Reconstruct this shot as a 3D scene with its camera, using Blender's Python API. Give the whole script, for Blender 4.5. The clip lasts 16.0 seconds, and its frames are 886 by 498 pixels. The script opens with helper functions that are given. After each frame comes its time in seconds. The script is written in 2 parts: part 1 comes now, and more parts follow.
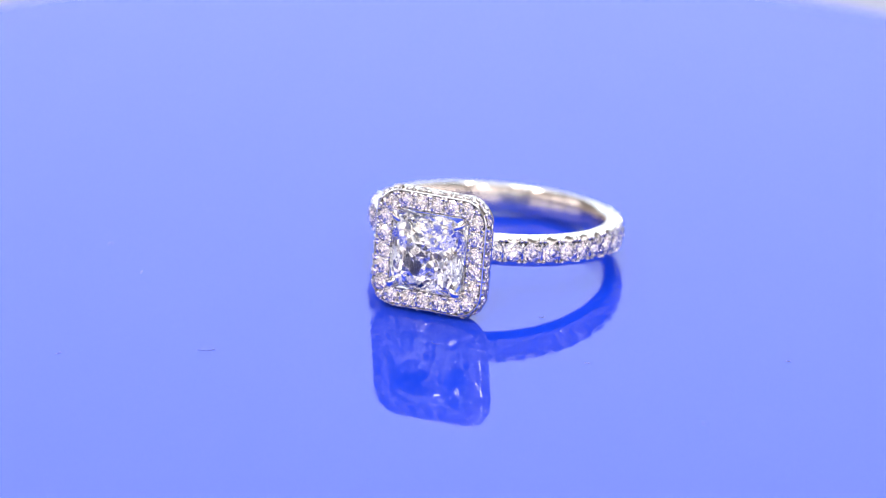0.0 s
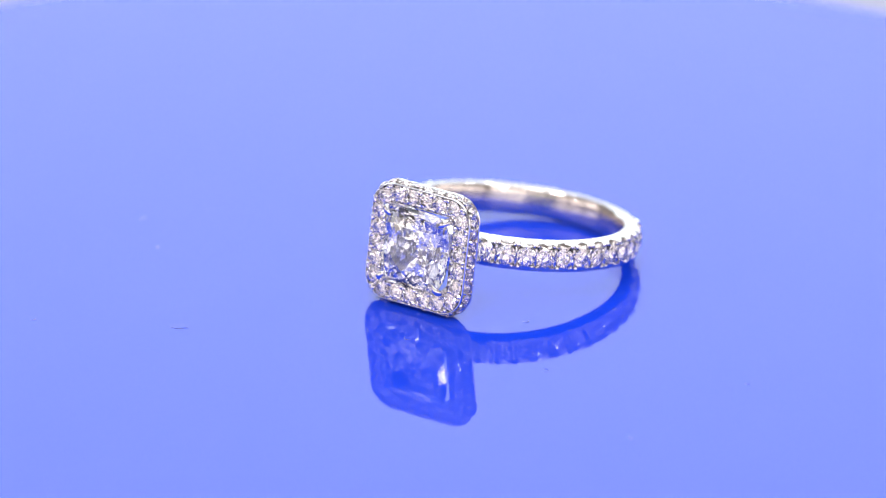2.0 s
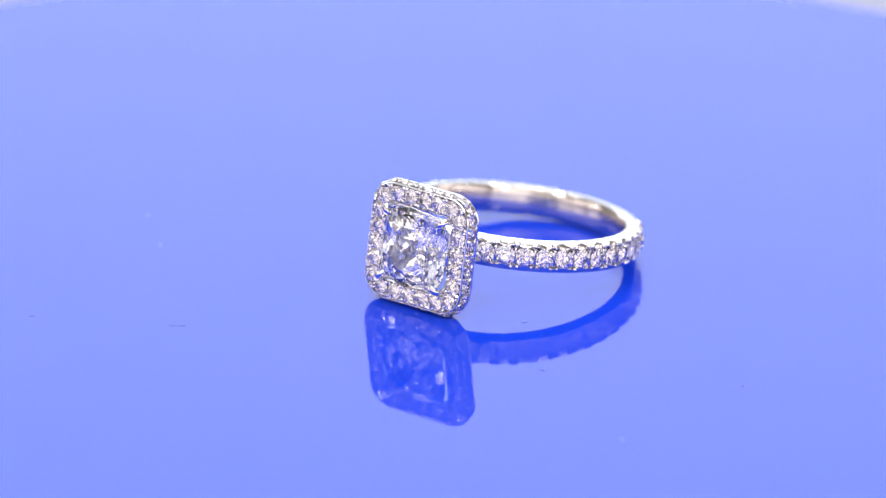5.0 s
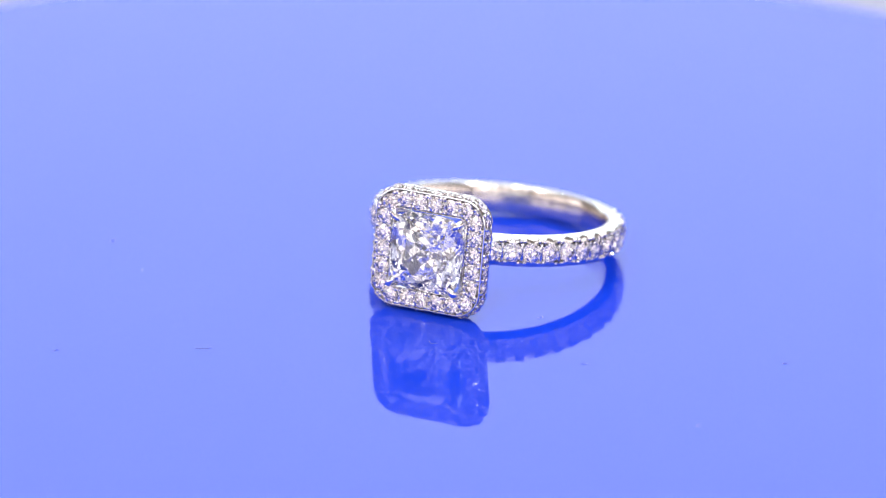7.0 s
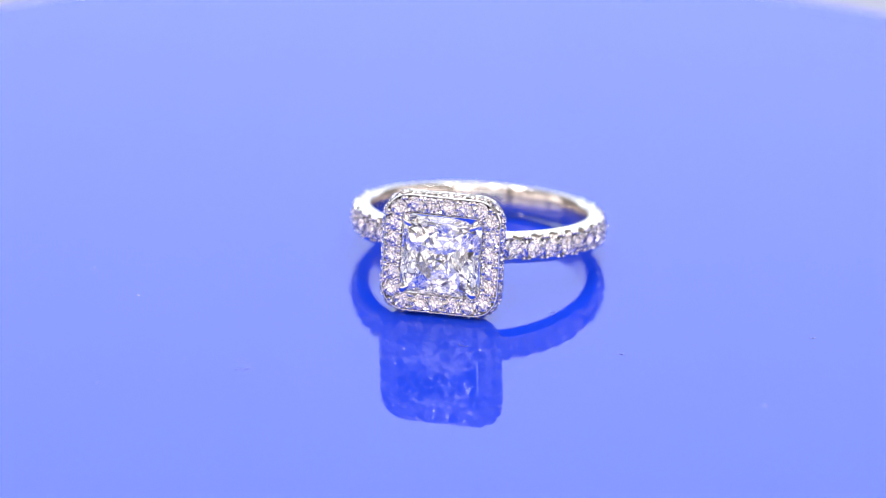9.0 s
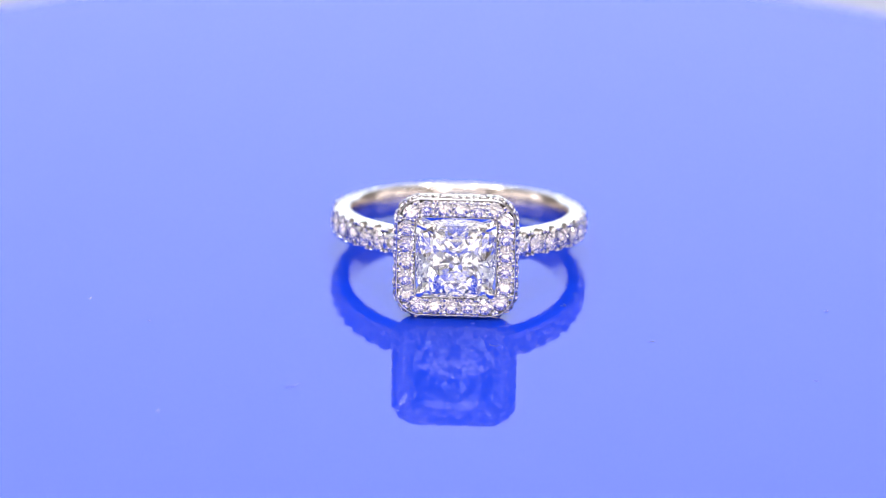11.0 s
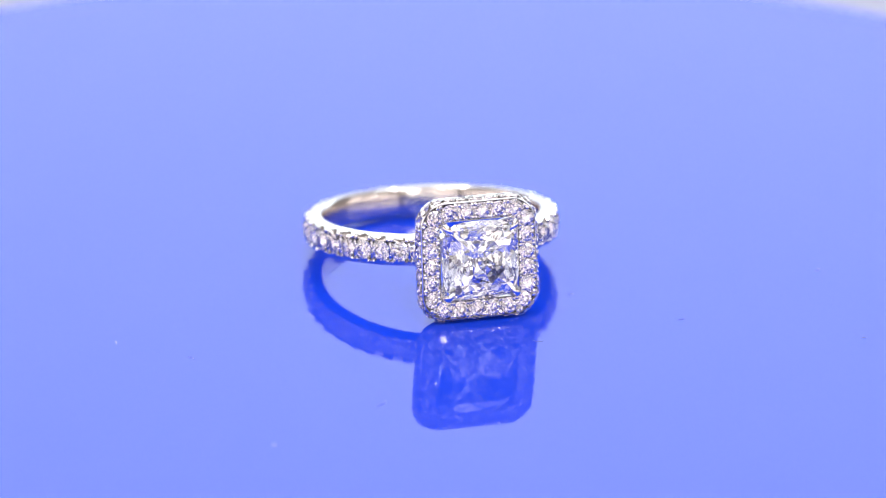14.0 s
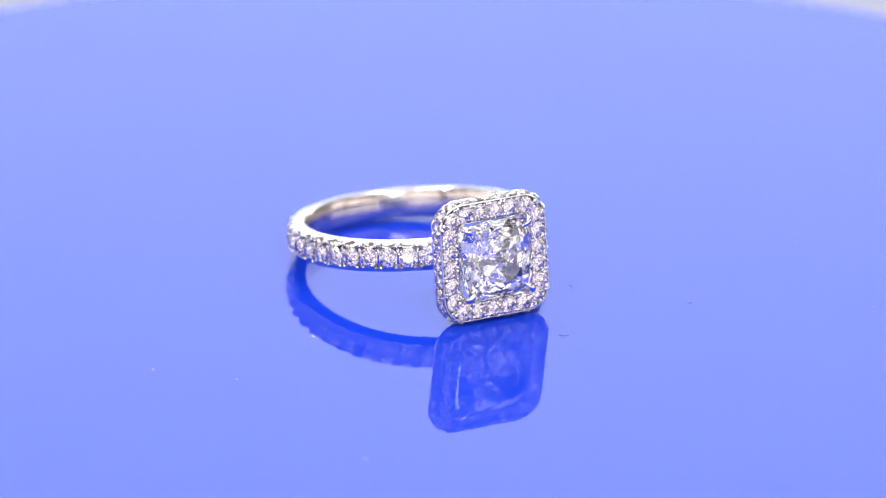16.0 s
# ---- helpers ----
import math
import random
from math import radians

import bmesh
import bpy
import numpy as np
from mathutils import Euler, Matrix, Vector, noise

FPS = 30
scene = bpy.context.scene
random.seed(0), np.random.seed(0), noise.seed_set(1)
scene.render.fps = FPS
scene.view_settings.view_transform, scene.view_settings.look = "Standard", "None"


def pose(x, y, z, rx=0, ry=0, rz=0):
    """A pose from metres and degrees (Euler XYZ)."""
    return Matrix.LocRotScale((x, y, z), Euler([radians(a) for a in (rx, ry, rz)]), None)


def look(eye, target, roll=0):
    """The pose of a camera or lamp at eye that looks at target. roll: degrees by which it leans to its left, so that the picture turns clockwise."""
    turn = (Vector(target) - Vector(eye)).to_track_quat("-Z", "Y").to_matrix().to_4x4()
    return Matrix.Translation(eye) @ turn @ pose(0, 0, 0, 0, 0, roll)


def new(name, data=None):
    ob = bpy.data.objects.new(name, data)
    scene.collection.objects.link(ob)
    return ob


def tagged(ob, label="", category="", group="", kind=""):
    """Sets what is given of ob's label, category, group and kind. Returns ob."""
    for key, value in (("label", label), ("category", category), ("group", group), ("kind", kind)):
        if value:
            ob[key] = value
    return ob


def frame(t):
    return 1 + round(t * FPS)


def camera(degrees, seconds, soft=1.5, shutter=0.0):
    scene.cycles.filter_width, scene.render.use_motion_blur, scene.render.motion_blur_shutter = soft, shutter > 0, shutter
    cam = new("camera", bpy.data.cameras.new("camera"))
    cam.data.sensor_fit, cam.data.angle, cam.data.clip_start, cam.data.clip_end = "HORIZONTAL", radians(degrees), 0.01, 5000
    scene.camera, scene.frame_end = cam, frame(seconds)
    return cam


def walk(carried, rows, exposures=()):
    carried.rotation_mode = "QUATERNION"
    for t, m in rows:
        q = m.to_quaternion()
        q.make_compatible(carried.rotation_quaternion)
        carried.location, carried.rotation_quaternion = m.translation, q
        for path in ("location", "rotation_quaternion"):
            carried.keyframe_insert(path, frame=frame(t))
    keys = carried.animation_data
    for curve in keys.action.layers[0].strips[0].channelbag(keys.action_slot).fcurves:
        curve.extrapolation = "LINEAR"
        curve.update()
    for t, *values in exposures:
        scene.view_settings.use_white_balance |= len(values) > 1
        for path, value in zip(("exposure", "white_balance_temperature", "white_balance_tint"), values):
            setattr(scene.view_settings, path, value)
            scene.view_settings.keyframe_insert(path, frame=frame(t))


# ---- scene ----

MM = 0.001

# ---------------------------------------------------------------- camera: a long lens on a tripod
cam = camera(6.951, 16.0, soft=1.0)
cam.data.dof.use_dof = True
cam.data.dof.focus_distance = 0.5555
cam.data.dof.aperture_fstop = 24
EYE, AIM, ROLL = (-0.002346, -0.523039, 0.210858), (-0.002346, -0.00338, 0.00466), 1.006
walk(cam, [(0.0, look(EYE, AIM, ROLL)), (16.0, look(EYE, AIM, ROLL))], exposures=[(0.0, 0.08), (16.0, 0.08)])

# ---------------------------------------------------------------- light: unseen fill lamps and LED spots added inside a light box
world = bpy.data.worlds.new("world")
scene.world = world
world.use_nodes = True
world.node_tree.nodes["Background"].inputs["Color"].default_value = (1, 1, 1, 1)
world.node_tree.nodes["Background"].inputs["Strength"].default_value = 0.1


def area_lamp(name, m, sx, sy, radiance, colour=(1, 1, 1), shape="RECTANGLE"):
    """A flat lamp of the given brightness that shines along its own -z."""
    data = bpy.data.lights.new(name, "AREA")
    data.shape, data.size, data.size_y, data.color = shape, sx, sy, colour
    data.energy = radiance * math.pi * sx * sy * (math.pi / 4 if shape == "ELLIPSE" else 1)
    ob = new(name, data)
    ob.matrix_world = m
    return ob


# unseen back panel and low strip, added to brighten what the plate mirrors
area_lamp("back_light_panel", look((0, 0.585, 0.32), (0, 0, 0.32)), 1.10, 0.47, 1.53, (0.845, 1.0, 1.035))
area_lamp("wall_fill_strip", look((0, 0.50, 0.02), (0, 0.60, 0.06)), 1.05, 0.03, 6.0, (0.92, 1.0, 1.04))
# unseen ceiling strips added to light the plate from above
for y in (0.0, 0.16, 0.31, 0.46):
    area_lamp("ceiling_fill_strip", look((0, y, 0.785), (0, y + 0.0001, 0)), 0.90, 0.11, 2.3, (1.0, 0.97, 0.96))
# unseen fill strips added before the ring: overhead, low behind the camera, both sides
for y in (-0.54, -0.42, -0.30, -0.18):
    area_lamp("overhead_fill", look((0, y, 0.785), (0, y + 0.0001, 0)), 1.05, 0.11, 0.5, (1.0, 0.94, 0.935))
for x in (-0.45, -0.27, -0.09, 0.09, 0.27, 0.45):
    area_lamp("front_fill", look((x, -0.93, 0.28), (x, 0, 0.28)), 0.155, 0.56, 1.6, (1.0, 0.93, 0.93))
for x in (-0.585, 0.585):
    for y in (-0.70, -0.46, -0.22, 0.02):
        area_lamp("side_fill", look((x, y, 0.17), (0, y, 0.17)), 0.20, 0.32, 1.3, (1.0, 0.93, 0.93))
# four larger spots and small LED spots, added unseen to make the stones glint
spots = [(-146, 50, 0.046, 90.0), (-112, 58, 0.046, 70.0), (-70, 34, 0.046, 110.0), (-32, 58, 0.046, 90.0)]
spots += [(-185 + 190 * ((k * 0.618) % 1.0), 14 + 58 * (k + 0.5) / 12 + (14 if k in (1, 2) else 0), 0.016, 90.0) for k in range(12)]
for turn, lift, size, radiance in spots:
    turn, lift = radians(turn), radians(lift)
    eye = (0.56 * math.cos(turn) * math.cos(lift), 0.56 * math.sin(turn) * math.cos(lift), 0.56 * math.sin(lift))
    area_lamp("led_spot", look(eye, (0, 0, 0)), size, size, radiance, (1.0, 0.955, 0.93), "ELLIPSE")
# light takes long ways inside the stones
scene.cycles.max_bounces, scene.cycles.glossy_bounces, scene.cycles.transmission_bounces = 24, 16, 16


# ---------------------------------------------------------------- materials
def principled(name, colour, rough, metal=0.0, ior=1.5):
    m = bpy.data.materials.new(name)
    m.use_nodes = True
    b = m.node_tree.nodes["Principled BSDF"]
    b.inputs["Base Color"].default_value = (*colour, 1)
    b.inputs["Roughness"].default_value = rough
    b.inputs["Metallic"].default_value = metal
    b.inputs["IOR"].default_value = ior
    return m, m.node_tree, b


def noise_node(tree, scale, detail=4.0, coords="Object"):
    tc = tree.nodes.new("ShaderNodeTexCoord")
    n = tree.nodes.new("ShaderNodeTexNoise")
    n.inputs["Scale"].default_value = scale
    n.inputs["Detail"].default_value = detail
    tree.links.new(tc.outputs[coords], n.inputs["Vector"])
    return n


def ramp(tree, source, lo, hi, a, b):
    r = tree.nodes.new("ShaderNodeMapRange")
    r.inputs["From Min"].default_value, r.inputs["From Max"].default_value = lo, hi
    r.inputs["To Min"].default_value, r.inputs["To Max"].default_value = a, b
    tree.links.new(source, r.inputs["Value"])
    return r.outputs["Result"]


def bump(tree, bsdf, source, strength, distance):
    b = tree.nodes.new("ShaderNodeBump")
    b.inputs["Strength"].default_value, b.inputs["Distance"].default_value = strength, distance
    tree.links.new(source, b.inputs["Height"])
    tree.links.new(b.outputs["Normal"], bsdf.inputs["Normal"])


def gold_material():
    m, tree, b = principled("white_gold", (0.84, 0.825, 0.81), 0.10, 1.0)
    tree.links.new(ramp(tree, noise_node(tree, 900, 5).outputs["Fac"], 0.3, 0.7, 0.05, 0.16), b.inputs["Roughness"])
    bump(tree, b, noise_node(tree, 2500, 3).outputs["Fac"], 0.06, 0.00003)
    return m


def inner_gold_material():
    """Gold for the band's inside; its darker, warmer colour stands in for dim reflections."""
    m, tree, b = principled("inner_white_gold", (0.74, 0.68, 0.63), 0.08, 1.0)
    tree.links.new(ramp(tree, noise_node(tree, 500, 5).outputs["Fac"], 0.3, 0.7, 0.12, 0.22), b.inputs["Roughness"])
    return m


def diamond_material(name, iors, tint):
    """Clear diamond; with three refractive indices red, green and blue light part."""
    m = bpy.data.materials.new(name)
    m.use_nodes = True
    tree = m.node_tree
    tree.nodes.remove(tree.nodes["Principled BSDF"])
    total = None
    for k, ior in enumerate(iors):
        g = tree.nodes.new("ShaderNodeBsdfGlass")
        g.inputs["IOR"].default_value, g.inputs["Roughness"].default_value = ior, 0.0
        g.inputs["Color"].default_value = (*[c if len(iors) == 1 or i == k else 0.0 for i, c in enumerate(tint)], 1)
        if total is None:
            total = g.outputs["BSDF"]
        else:
            add = tree.nodes.new("ShaderNodeAddShader")
            tree.links.new(total, add.inputs[0])
            tree.links.new(g.outputs["BSDF"], add.inputs[1])
            total = add.outputs["Shader"]
    tree.links.new(total, tree.nodes["Material Output"].inputs["Surface"])
    return m


def acrylic_material():
    m, tree, b = principled("blue_acrylic", (0.006, 0.042, 0.61), 0.004, 0.0, 1.35)
    tree.links.new(ramp(tree, noise_node(tree, 60, 5).outputs["Fac"], 0.3, 0.7, 0.003, 0.008), b.inputs["Roughness"])
    bump(tree, b, noise_node(tree, 30, 2).outputs["Fac"], 0.01, 0.0002)
    return m


def cloth_material(name, colour):
    m, tree, b = principled(name, colour, 0.85)
    n = noise_node(tree, 25, 5)
    mix = tree.nodes.new("ShaderNodeMix")
    mix.data_type = "RGBA"
    mix.inputs[6].default_value = (*[c * 0.96 for c in colour], 1)
    mix.inputs[7].default_value = (*colour, 1)
    tree.links.new(n.outputs["Fac"], mix.inputs["Factor"])
    tree.links.new(mix.outputs[2], b.inputs["Base Color"])
    bump(tree, b, noise_node(tree, 1200, 3).outputs["Fac"], 0.2, 0.0002)
    return m


GOLD = gold_material()
INNER_GOLD = inner_gold_material()
GLINT, _, _ = principled("bright_cut_gold", (0.90, 0.88, 0.86), 0.07, 1.0)
DIAMOND = diamond_material("diamond", (2.417,), (0.985, 0.985, 0.98))
# the lamps' faint pink is put into the small stones' tint
MELEE = diamond_material("small_diamond", (2.417,), (1.0, 0.978, 0.982))
ACRYLIC = acrylic_material()
WHITE = cloth_material("white_fabric", (0.76, 0.79, 0.81))
TABLE = cloth_material("pale_table_laminate", (0.37, 0.38, 0.50))
GREY = cloth_material("grey_fabric", (0.22, 0.185, 0.165))
# mirror metal for the stones' backs, standing in for reflection inside clear diamond
FACET, _, _ = principled("mirror_facet", (0.96, 0.96, 0.955), 0.0, 1.0)
DUST, _, _ = principled("dust_fibre", (0.16, 0.20, 0.45), 0.8)


# ---------------------------------------------------------------- mesh helpers
def mesh_of(name, bm, material, smooth=False, angle=None):
    me = bpy.data.meshes.new(name)
    bmesh.ops.recalc_face_normals(bm, faces=bm.faces)
    for f in bm.faces:
        f.smooth = smooth
    if smooth and angle:
        for e in bm.edges:
            if len(e.link_faces) == 2 and e.calc_face_angle(0) > radians(angle):
                e.smooth = False
    bm.to_mesh(me)
    bm.free()
    me.materials.append(material)
    return me


def place(name, me, parent, m=None, label=""):
    ob = new(name, me)
    if parent is not None:
        ob.parent = parent
    if m is not None:
        ob.matrix_basis = m
    return tagged(ob, label)


def part(name, bm, material, parent, label="", smooth=False, angle=None):
    return place(name, mesh_of(name, bm, material, smooth, angle), parent, None, label)


def slab(x0, y0, z0, x1, y1, z1, bevel=0.0):
    bm = bmesh.new()
    bmesh.ops.create_cube(bm, size=1.0)
    for v in bm.verts:
        v.co = Vector(((x0 + x1) / 2 + v.co.x * (x1 - x0), (y0 + y1) / 2 + v.co.y * (y1 - y0), (z0 + z1) / 2 + v.co.z * (z1 - z0)))
    if bevel:
        bmesh.ops.bevel(bm, geom=list(bm.edges), offset=bevel, segments=2, affect="EDGES")
    return bm


def loops_to_bm(loops, closed=True):
    """Quads between neighbouring loops of points; closed: the last loop meets the first."""
    bm = bmesh.new()
    rows = [[bm.verts.new(p) for p in loop] for loop in loops]
    n = len(rows)
    for i in range(n if closed else n - 1):
        a, b = rows[i], rows[(i + 1) % n]
        for j in range(len(a)):
            k = (j + 1) % len(a)
            bm.faces.new((a[j], a[k], b[k], b[j]))
    if not closed:
        bm.faces.new(rows[0])
        bm.faces.new(rows[-1][::-1])
    return bm


def hull(points):
    bm = bmesh.new()
    for p in points:
        bm.verts.new(p)
    bmesh.ops.convex_hull(bm, input=list(bm.verts))
    loose = [v for v in bm.verts if not v.link_faces]
    bmesh.ops.delete(bm, geom=loose, context="VERTS")
    bmesh.ops.dissolve_limit(bm, angle_limit=radians(1.0), verts=list(bm.verts), edges=list(bm.edges))
    return bm


def frame_matrix(origin, out, up):
    """A matrix whose z points along out and whose y leans to up."""
    z = Vector(out).normalized()
    x = Vector(up).cross(z).normalized()
    y = z.cross(x)
    return Matrix(((x.x, y.x, z.x, origin[0]), (x.y, y.y, z.y, origin[1]), (x.z, y.z, z.z, origin[2]), (0, 0, 0, 1)))


# ---------------------------------------------------------------- the setting: light box round the turntable
def build_setting():
    zf = -0.012
    t = 0.02
    walls = {
        "wall_north": ((-0.62, 0.60, zf, 0.62, 0.62, 0.82), WHITE, "plain white fabric back wall of the light box"),
        # unseen grey walls, added to dim what ring and plate mirror
        "wall_west": ((-0.62, -0.95, zf, -0.60, 0.60, 0.82), GREY, "plain grey side wall, unseen, added to darken reflections"),
        "wall_east": ((0.60, -0.95, zf, 0.62, 0.60, 0.82), GREY, "plain grey side wall, unseen, added to darken reflections"),
        "wall_south": ((-0.62, -0.97, zf, 0.62, -0.95, 0.82), GREY, "plain grey wall behind the camera, unseen, added to darken reflections"),
    }
    for name, (box, mat, label) in walls.items():
        tagged(part(name, slab(*box), mat, None, label), category="wall", kind="structure")
    tagged(part("floor", slab(-0.62, -0.97, zf - t, 0.62, 0.62, zf), TABLE, None, "pale grey-white table top under the blue turntable plate"), category="table top", kind="structure")
    tagged(part("ceiling", slab(-0.62, -0.97, 0.82, 0.62, 0.62, 0.84), WHITE, None, "plain white top panel of the light box"), category="ceiling", kind="structure")


# ---------------------------------------------------------------- the turntable plate
PLATE_R, PLATE_C = 0.0752, (-0.00108, -0.00075)


def build_plate():
    root = new("turntable_plate")
    root.empty_display_size = 0.01
    tagged(root, "round glossy blue acrylic turntable plate with a few dust fibres", "turntable plate")
    section = [(PLATE_R - 0.0001, -0.012), (PLATE_R, -0.0112), (PLATE_R, -0.0008), (PLATE_R - 0.00025, -0.0002), (PLATE_R - 0.0008, 0.0)]
    loops = [[(PLATE_C[0] + r * math.cos(a), PLATE_C[1] + r * math.sin(a), z) for a in np.linspace(0, 2 * math.pi, 192, endpoint=False)] for r, z in section]
    disc = loops_to_bm(loops, closed=False)
    me = mesh_of("disc", disc, ACRYLIC, True)
    for f in me.polygons:
        f.use_smooth = len(f.vertices) == 4
    for e in me.edges:
        e.use_edge_sharp = all(abs(me.vertices[v].co.z) < 1e-6 for v in e.vertices)
    place("disc", me, root)
    # dust fibres lying on the plate: place, length, heading, bend
    fibres = [(-0.0228, -0.0257, 0.5, 70, 0.2), (0.0262, -0.0167, 0.45, 150, 0.5), (0.0273, -0.0028, 0.5, 20, 0.9), (0.0072, -0.0029, 0.8, 60, 1.0),
              (0.0018, -0.0114, 1.0, -20, 0.6), (-0.0130, -0.0203, 1.4, 35, 0.4), (-0.0293, -0.0038, 0.5, 80, 0.2), (0.0138, -0.0098, 0.5, 10, 0.3), (-0.0245, -0.0081, 0.4, 120, 0.3)]
    for x, y, size, heading, bend in fibres:
        h = radians(heading)
        loops = []
        for i in range(9):
            s = i / 8 - 0.5
            b = h + bend * s * 2
            c = Vector((x + size * MM * s * math.cos(b), y + size * MM * s * math.sin(b), 0.00002))
            side = Vector((-math.sin(b), math.cos(b), 0))
            r = 0.018 * MM
            loops.append([c + side * r * math.cos(k) + Vector((0, 0, r * math.sin(k))) for k in (0.5, 2.1, 3.7, 5.3)])
        part("dust_fibre", loops_to_bm(loops, closed=False), DUST, root, smooth=True)
    return root


# ---------------------------------------------------------------- the ring
# In the ring's own space the finger hole's axis is z and the head faces -y; lengths in millimetres.
R_OUT, R_IN, BAND_H = 10.0, 8.35, 1.17
HALO_A, HALO_RC, HALO_D, HALO_BACK = 4.55, 1.95, 13.17, 1.2
TILT, HUB = 9.2, (-0.00125, 0.0073, 0.00276)


def cut_stone(r, seed, crown=0.36, depth=1.0, table=0.54):
    """A round brilliant of girdle radius r, girdle at z = 0, table towards +z."""
    rng = random.Random(seed)
    pts = []
    turn = rng.uniform(0, math.pi)
    for k in range(8):
        a = turn + k * math.pi / 4
        pts.append((table * r * math.cos(a), table * r * math.sin(a), crown * r))
        b = a + math.pi / 8
        pts.append((0.80 * r * math.cos(b), 0.80 * r * math.sin(b), crown * r * 0.62))
        pts.append((0.50 * r * math.cos(b), 0.50 * r * math.sin(b), -depth * r * 0.60))
        pts.append((0.10 * r * math.cos(a), 0.10 * r * math.sin(a), -depth * r * 0.975))
    for k in range(16):
        a = turn + k * math.pi / 8
        for z in (0.03, -0.03):
            pts.append((r * math.cos(a), r * math.sin(a), z * r))
    pts.append((0, 0, -depth * r))
    return hull([[c * MM for c in p] for p in pts])


def cushion_radius(a, n=3.7):
    return (abs(math.cos(a)) ** n + abs(math.sin(a)) ** n) ** (-1 / n)


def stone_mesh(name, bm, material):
    """A stone whose back facets carry mirror metal in place of total reflection."""
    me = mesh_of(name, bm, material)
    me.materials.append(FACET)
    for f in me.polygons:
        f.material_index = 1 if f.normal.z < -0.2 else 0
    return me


def centre_stone_mesh():
    """The cushion brilliant: table, star and kite facets, girdle, and a deep many-facetted pavilion."""
    rng = random.Random(5)
    s = 3.05
    pts = []

    def ring(count, offset, scale, z, jitter=0.0, n=3.7):
        for k in range(count):
            a = offset + 2 * math.pi * k / count
            r = s * scale * cushion_radius(a, n) * (1 + rng.uniform(-jitter, jitter))
            pts.append((r * math.cos(a), r * math.sin(a), z * (1 + rng.uniform(-jitter, jitter))))

    ring(8, math.pi / 8, 0.58, 0.90, 0.0, 2.6)
    ring(8, 0, 0.73, 0.72, 0.003, 3.0)
    ring(16, math.pi / 16, 0.87, 0.44, 0.003, 3.4)
    ring(32, 0, 1.0, 0.04)
    ring(32, 0, 1.0, -0.04)
    slope = math.tan(radians(46)) * s

    def depth(r):
        return -slope * (1 - r) - 1.7 * r * (1 - r) - 0.04

    for count, offset, r, n in ((16, math.pi / 16, 0.80, 3.5), (16, 0, 0.6, 3.0), (8, math.pi / 8, 0.42, 2.6), (8, 0, 0.22, 2.2)):
        ring(count, offset, r, depth(r), 0.005, n)
    pts.append((0, 0, depth(0)))
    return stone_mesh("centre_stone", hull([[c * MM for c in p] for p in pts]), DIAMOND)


def cushion_path(half, rc, n=10, per_side=7):
    """Points and outward normals along a rounded square (x, z), anticlockwise."""
    out = []
    corners = [(1, 1, 0), (-1, 1, 90), (-1, -1, 180), (1, -1, 270)]
    for (sx, sz, start) in corners:
        for i in range(n + 1):
            a = radians(start + 90 * i / n)
            out.append(((half - rc) * sx + rc * math.cos(a), (half - rc) * sz + rc * math.sin(a), math.cos(a), math.sin(a)))
    return out


def along_cushion(half, rc, count, shift=0.0):
    """count places evenly spaced along the rounded square, with their normals."""
    p = cushion_path(half, rc, 24)
    p.append(p[0])
    lengths = [0.0]
    for a, b in zip(p, p[1:]):
        lengths.append(lengths[-1] + math.hypot(b[0] - a[0], b[1] - a[1]))
    out = []
    for k in range(count):
        d = ((k + shift) / count * lengths[-1]) % lengths[-1]
        i = max(j for j in range(len(lengths) - 1) if lengths[j] <= d)
        f = (d - lengths[i]) / max(lengths[i + 1] - lengths[i], 1e-9)
        out.append(tuple(p[i][c] + f * (p[i + 1][c] - p[i][c]) for c in range(4)))
    return out


def head_point(x, z, n):
    return Vector((x * MM, -n * MM, z * MM))


def sweep_cushion(section):
    """Sweeps a closed section of (inset, height) round the halo's outline."""
    loops = []
    for inset, n in section:
        half, rc = HALO_A - inset, max(HALO_RC - inset, 0.55)
        loops.append([head_point(x, z, n) for x, z, _, _ in cushion_path(half, rc, 12)])
    return loops_to_bm(loops)


def capsule(length, r0, r1, n=8):
    """A rounded rod along z from 0 to length, radii r0 to r1."""
    loops = []
    for z, r in ((-r0 * 0.6, r0 * 0.55), (-r0 * 0.1, r0), (length - r1 * 0.4, r1), (length, r1 * 0.92), (length + r1 * 0.32, r1 * 0.70), (length + r1 * 0.52, r1 * 0.36)):
        loops.append([(r * math.cos(a) * MM, r * math.sin(a) * MM, z * MM) for a in np.linspace(0, 2 * math.pi, n, endpoint=False)])
    return loops_to_bm(loops, closed=False)


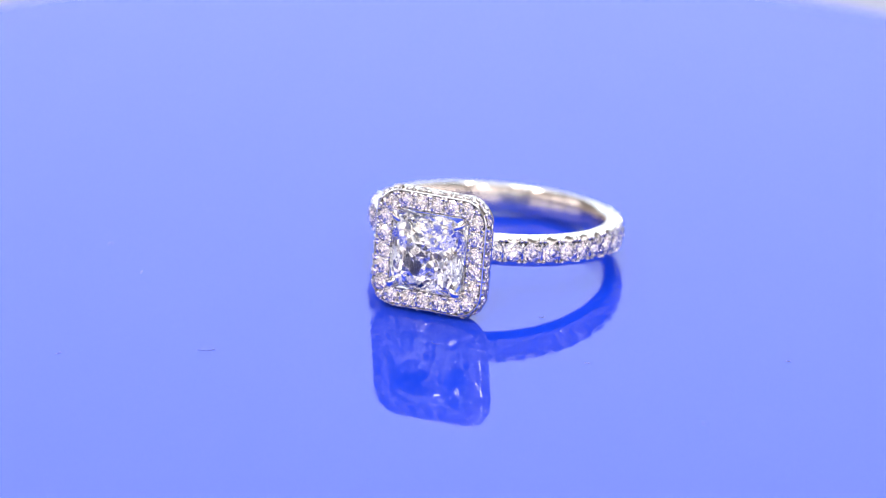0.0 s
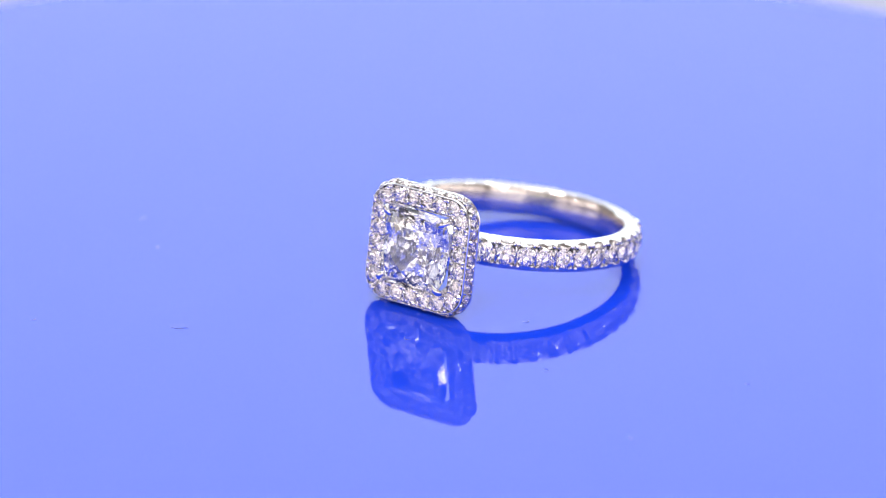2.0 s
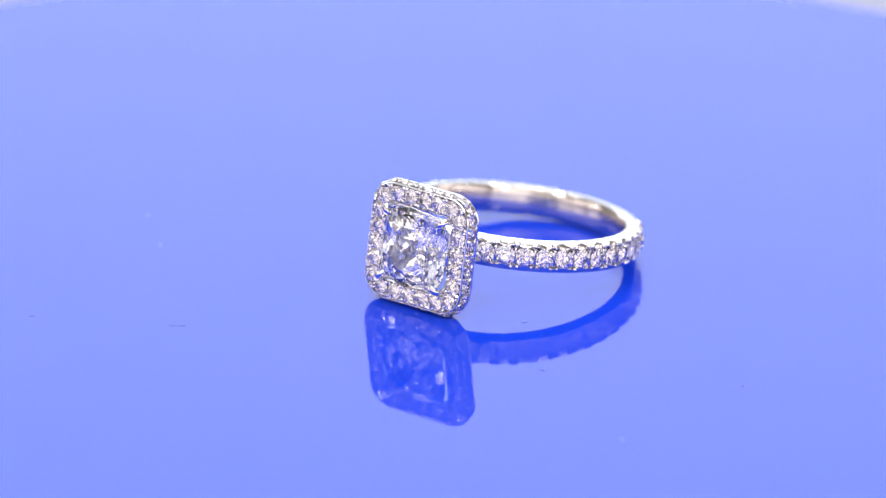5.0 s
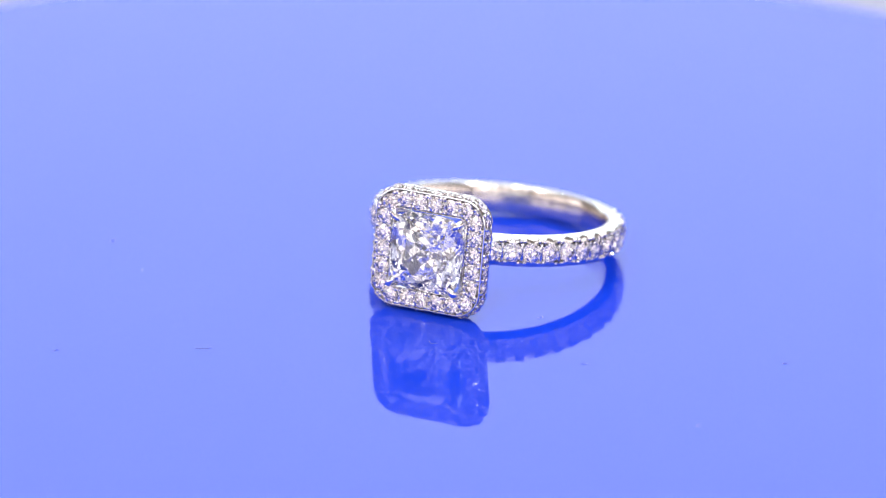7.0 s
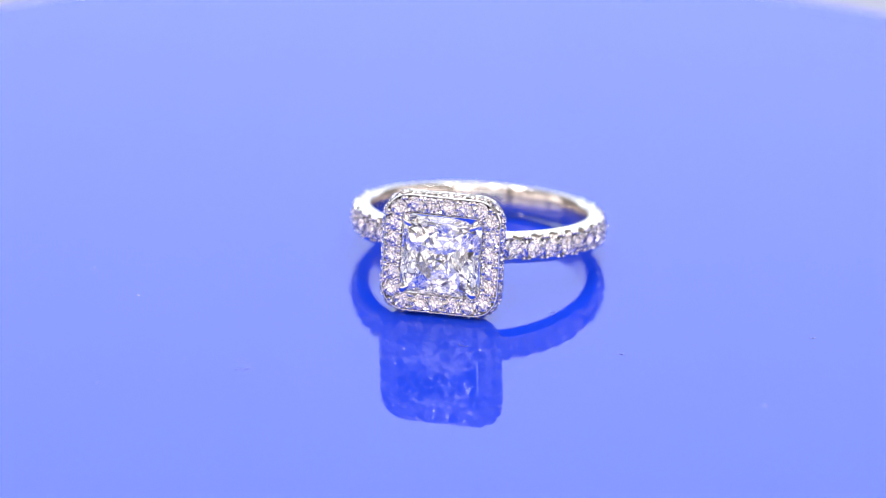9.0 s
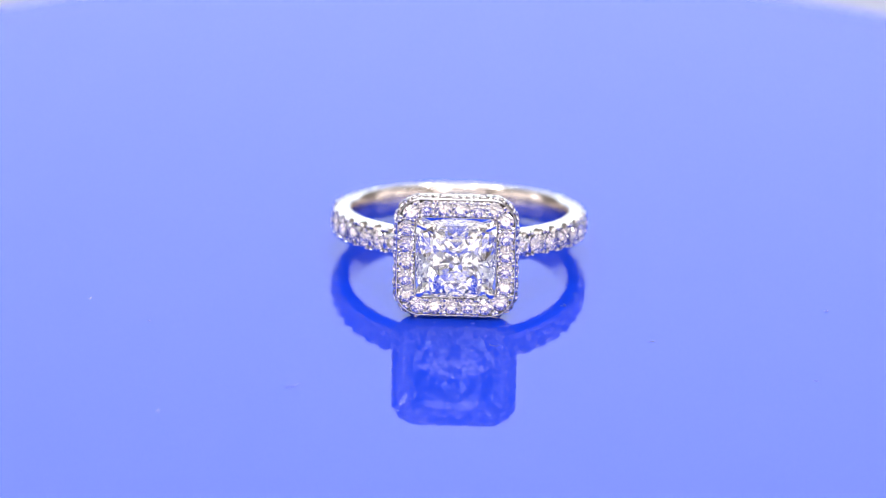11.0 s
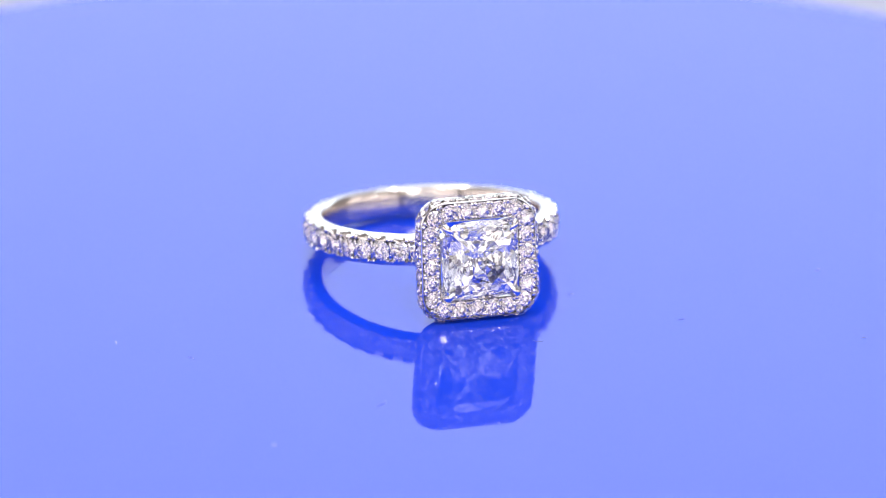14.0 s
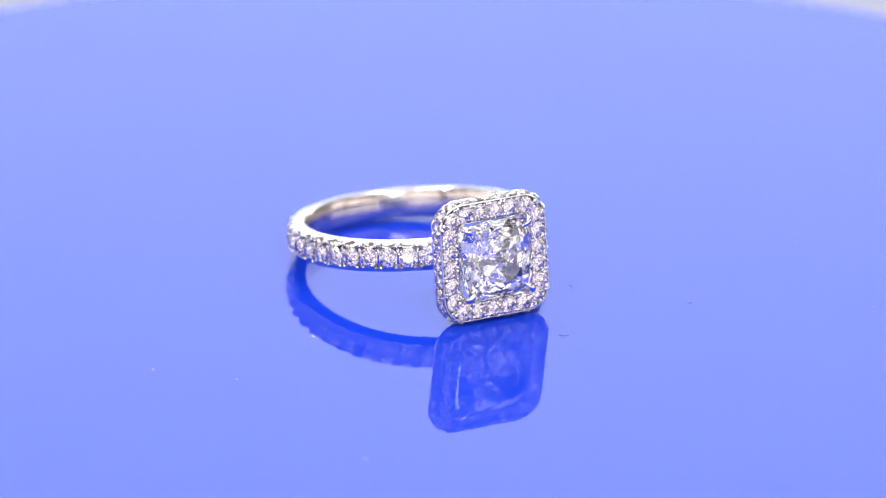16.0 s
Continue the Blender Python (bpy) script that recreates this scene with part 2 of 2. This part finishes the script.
def build_ring():
    rng = random.Random(11)

    def seat(most):
        """The small tilt and turn with which a setter leaves each stone."""
        return pose(0, 0, 0, rng.uniform(-most, most), rng.uniform(-most, most), rng.uniform(-60, 60))

    root = new("engagement_ring")
    root.empty_display_size = 0.005
    tagged(root, "white gold halo engagement ring with cushion-cut diamond lying on its side", "ring")
    lean = Matrix.Translation((0, 0, HUB[2])) @ Matrix.Rotation(radians(-TILT), 4, "X")

    # band with a channel for the stones
    h = BAND_H
    section = [(8.52, h - 0.08), (8.60, h), (9.40, h), (9.50, h - 0.03), (9.62, h - 0.14), (9.66, h - 0.34), (8.88, h - 0.46),
               (8.88, -h + 0.46), (9.66, -h + 0.34), (9.62, -h + 0.14), (9.50, -h + 0.03), (9.40, -h), (8.60, -h), (8.52, -h + 0.08), (8.42, -0.75), (8.365, -0.38), (8.35, 0), (8.365, 0.38), (8.42, 0.75)]
    pitch, first = 9.15, 17.0
    count = 13
    loops = []
    for r, z in section:
        loop = []
        for a in np.linspace(0, 2 * math.pi, 720, endpoint=False):
            from_head = abs((math.degrees(a) + 90 + 180) % 360 - 180)
            set_part = first < from_head < first + count * pitch
            rr = 9.74 if r == 8.88 and from_head > first + count * pitch else r
            cut = 0.0
            if set_part and r > 9.3:
                phase = (from_head - first) / pitch
                cut = (0.18 if z < 0 else 0.13) * max(0.0, 0.25 - 0.85 * math.cos(2 * math.pi * phase)) * min(1.0, max(0.0, r - 9.42) / 0.18)
            loop.append((rr * MM * math.cos(a), rr * MM * math.sin(a), (z - math.copysign(min(cut, abs(z)), z)) * MM))
        loops.append(loop)
    band = part("band", loops_to_bm(loops), GOLD, root, "polished white gold band", True, 35)
    band.matrix_basis = lean
    band.data.materials.append(INNER_GOLD)
    for f in band.data.polygons:
        f.material_index = 1 if math.hypot(f.center.x, f.center.y) < 8.53 * MM else 0
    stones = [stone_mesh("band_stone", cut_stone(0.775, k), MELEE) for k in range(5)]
    band_bridge = mesh_of("bridge", capsule(1.24, 0.15, 0.15, 8), GOLD, True)
    claw = mesh_of("bead_claw", capsule(0.34, 0.17, 0.16, 7), GLINT)
    for side_turn in (-1, 1):
        for k in range(count + 1):
            a = radians(-90 + side_turn * (first + (k + 0.5) * pitch))
            out = Vector((math.cos(a), math.sin(a), 0))
            if k < count:
                place("band_stone", stones[k % 5], band, frame_matrix(out * 9.70 * MM, out, (0, 0, 1)) @ seat(4), "small round brilliant diamond")
            b = a - radians(side_turn * pitch / 2)
            place("bridge", band_bridge, band, pose(9.60 * MM * math.cos(b), 9.60 * MM * math.sin(b), -0.62 * MM))
            for turn in (-1, 1):
                b = a - radians(side_turn * pitch / 2) + radians(1.25 * turn)
                o = Vector((math.cos(b), math.sin(b), 0))
                for side in (-1, 1):
                    start = o * 9.44 * MM + Vector((0, 0, side * (h - (0.16 if side > 0 else 0.26)) * MM))
                    place("bead_claw", claw, band, frame_matrix(start, o + Vector((0, 0, -0.40 * side)), (0, 0, 1)) @ seat(8))

    # halo
    D = HALO_D
    section = [(0.0, D), (0.02, D + 0.03), (0.06, D + 0.03), (0.09, D - 0.02), (0.42, D - 0.66), (1.22, D - 0.66), (1.42, D - 0.02), (1.43, D + 0.04), (1.46, D + 0.04), (1.49, D - 0.02),
               (1.55, D - 0.8), (1.2, D - 1.25), (-0.12, D - 1.25), (-0.18, D - 1.18), (-0.15, D - 1.04), (0.24, D - 0.96), (0.24, D - 0.30), (-0.02, D - 0.20), (-0.04, D - 0.08)]
    halo = part("halo", sweep_cushion(section), GOLD, root, "cushion-shaped white gold halo", True, 30)
    halo.matrix_basis = lean
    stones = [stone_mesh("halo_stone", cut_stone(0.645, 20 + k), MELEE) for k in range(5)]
    bead = mesh_of("bead", capsule(0.22, 0.18, 0.17, 8), GLINT)
    count = 22
    for k, (x, z, nx, nz) in enumerate(along_cushion(HALO_A - 0.75, HALO_RC - 0.75, count, 0.25)):
        place("halo_stone", stones[k % 5], halo, frame_matrix(head_point(x, z, D + 0.01), (0, -1, 0), (nx, 0, nz)) @ seat(5), "small round brilliant diamond")
    bridge = mesh_of("bridge", capsule(0.80, 0.10, 0.10, 6), GOLD, True)
    for k, (x, z, nx, nz) in enumerate(along_cushion(HALO_A - 0.75, HALO_RC - 0.75, count, 0.75)):
        place("bridge", bridge, halo, frame_matrix(head_point(x - nx * 0.40, z - nz * 0.40, D - 0.13), (nx, 0, nz), (0, -1, 0)))
        for off in (-0.50, 0.50):
            for slip in (-0.14, 0.14):
                p = head_point(x + nx * off - nz * slip, z + nz * off + nx * slip, D - 0.14)
                place("bead", bead, halo, frame_matrix(p, (0, -1, 0), (nx, 0, nz)) @ seat(14))
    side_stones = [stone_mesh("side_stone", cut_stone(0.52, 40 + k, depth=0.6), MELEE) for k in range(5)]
    count = 32
    for k, (x, z, nx, nz) in enumerate(along_cushion(HALO_A + 0.08, HALO_RC, count, 0.5)):
        place("side_stone", side_stones[k % 5], halo, frame_matrix(head_point(x, z, D - 0.63), (nx, 0, nz), (0, -1, 0)) @ seat(5), "tiny round brilliant diamond")
    for k, (x, z, nx, nz) in enumerate(along_cushion(HALO_A - 0.10, HALO_RC, count, 0.0)):
        place("bridge", bridge, halo, frame_matrix(head_point(x + nx * 0.04, z + nz * 0.04, D - 1.0), (0, -1, 0), (nx, 0, nz)))
        for n in (D - 0.32, D - 0.95):
            place("bead", bead, halo, frame_matrix(head_point(x, z, n), (nx, 0, nz), (0, -1, 0)) @ seat(14))

    # centre stone, claws, gallery
    stone = place("centre_stone", centre_stone_mesh(), root, lean @ frame_matrix(head_point(0, 0, D + 0.24), (0, -1, 0), (0, 0, 1)), "clear cushion-cut brilliant diamond")
    for sx in (-1, 1):
        for sz in (-1, 1):
            loops = []
            for x, n, r in ((1.5, 9.6, 0.34), (2.0, 10.8, 0.32), (2.66, 12.3, 0.29), (2.82, 13.2, 0.30), (2.86, 13.58, 0.30), (2.78, 13.90, 0.29), (2.60, 14.03, 0.25), (2.38, 14.03, 0.17), (2.22, 13.98, 0.05)):
                nxt = Vector((-sx, 0, -sz)).normalized()
                c = head_point(sx * x, sz * x, n)
                bend = max(0.0, min(1.0, (n - 13.3) / 0.8))
                along = (Vector((0, -1, 0)) * (1 - bend) + nxt * bend).normalized()
                wide = along.cross(Vector((sx, 0, -sz))).normalized()
                flat = Vector((sx, 0, -sz)).normalized()
                loops.append([c + (flat * math.cos(k) * r + wide * math.sin(k) * r * 0.8) * MM for k in np.linspace(0, 2 * math.pi, 12, endpoint=False)])
            part("claw", loops_to_bm(loops, closed=False), GOLD, root, "polished claw gripping the stone corner", True, 60).matrix_basis = lean
    rail = [[head_point((1.75 + 0.16 * math.cos(k)) * math.copysign(abs(math.cos(a)) ** 0.6, math.cos(a)) * 1.05,
                        (1.75 + 0.16 * math.cos(k)) * math.copysign(abs(math.sin(a)) ** 0.6, math.sin(a)) * 1.05, 10.4 + 0.16 * math.sin(k)) for a in np.linspace(0, 2 * math.pi, 48, endpoint=False)]
            for k in np.linspace(0, 2 * math.pi, 8, endpoint=False)]
    part("gallery_rail", loops_to_bm(rail), GOLD, root, "", True, 60).matrix_basis = lean
    return root


build_setting()
plate = build_plate()
ring = build_ring()

# ---------------------------------------------------------------- what moves: the turntable swings back, stops and turns on
TURN = [(0.0, -23.65), (0.5, -26.55), (1.0, -29.5), (1.5, -32.4), (2.0, -35.3), (2.5, -38.2), (3.0, -41.1), (3.3, -42.7), (3.6, -43.4), (3.9, -42.9), (4.2, -41.4)]
TURN += [(t, -15.85 + 5.925 * (t - 8.5)) for t in np.arange(4.5, 16.01, 0.5).tolist()]


def motions():
    walk(plate, [(t, pose(0, 0, 0, 0, 0, a)) for t, a in TURN])
    rows = []
    for t, a in TURN:
        c, s = math.cos(radians(a)), math.sin(radians(a))
        rows.append((t, pose(c * HUB[0] - s * HUB[1], s * HUB[0] + c * HUB[1], 0, 0, 0, a)))
    walk(ring, rows)


motions()
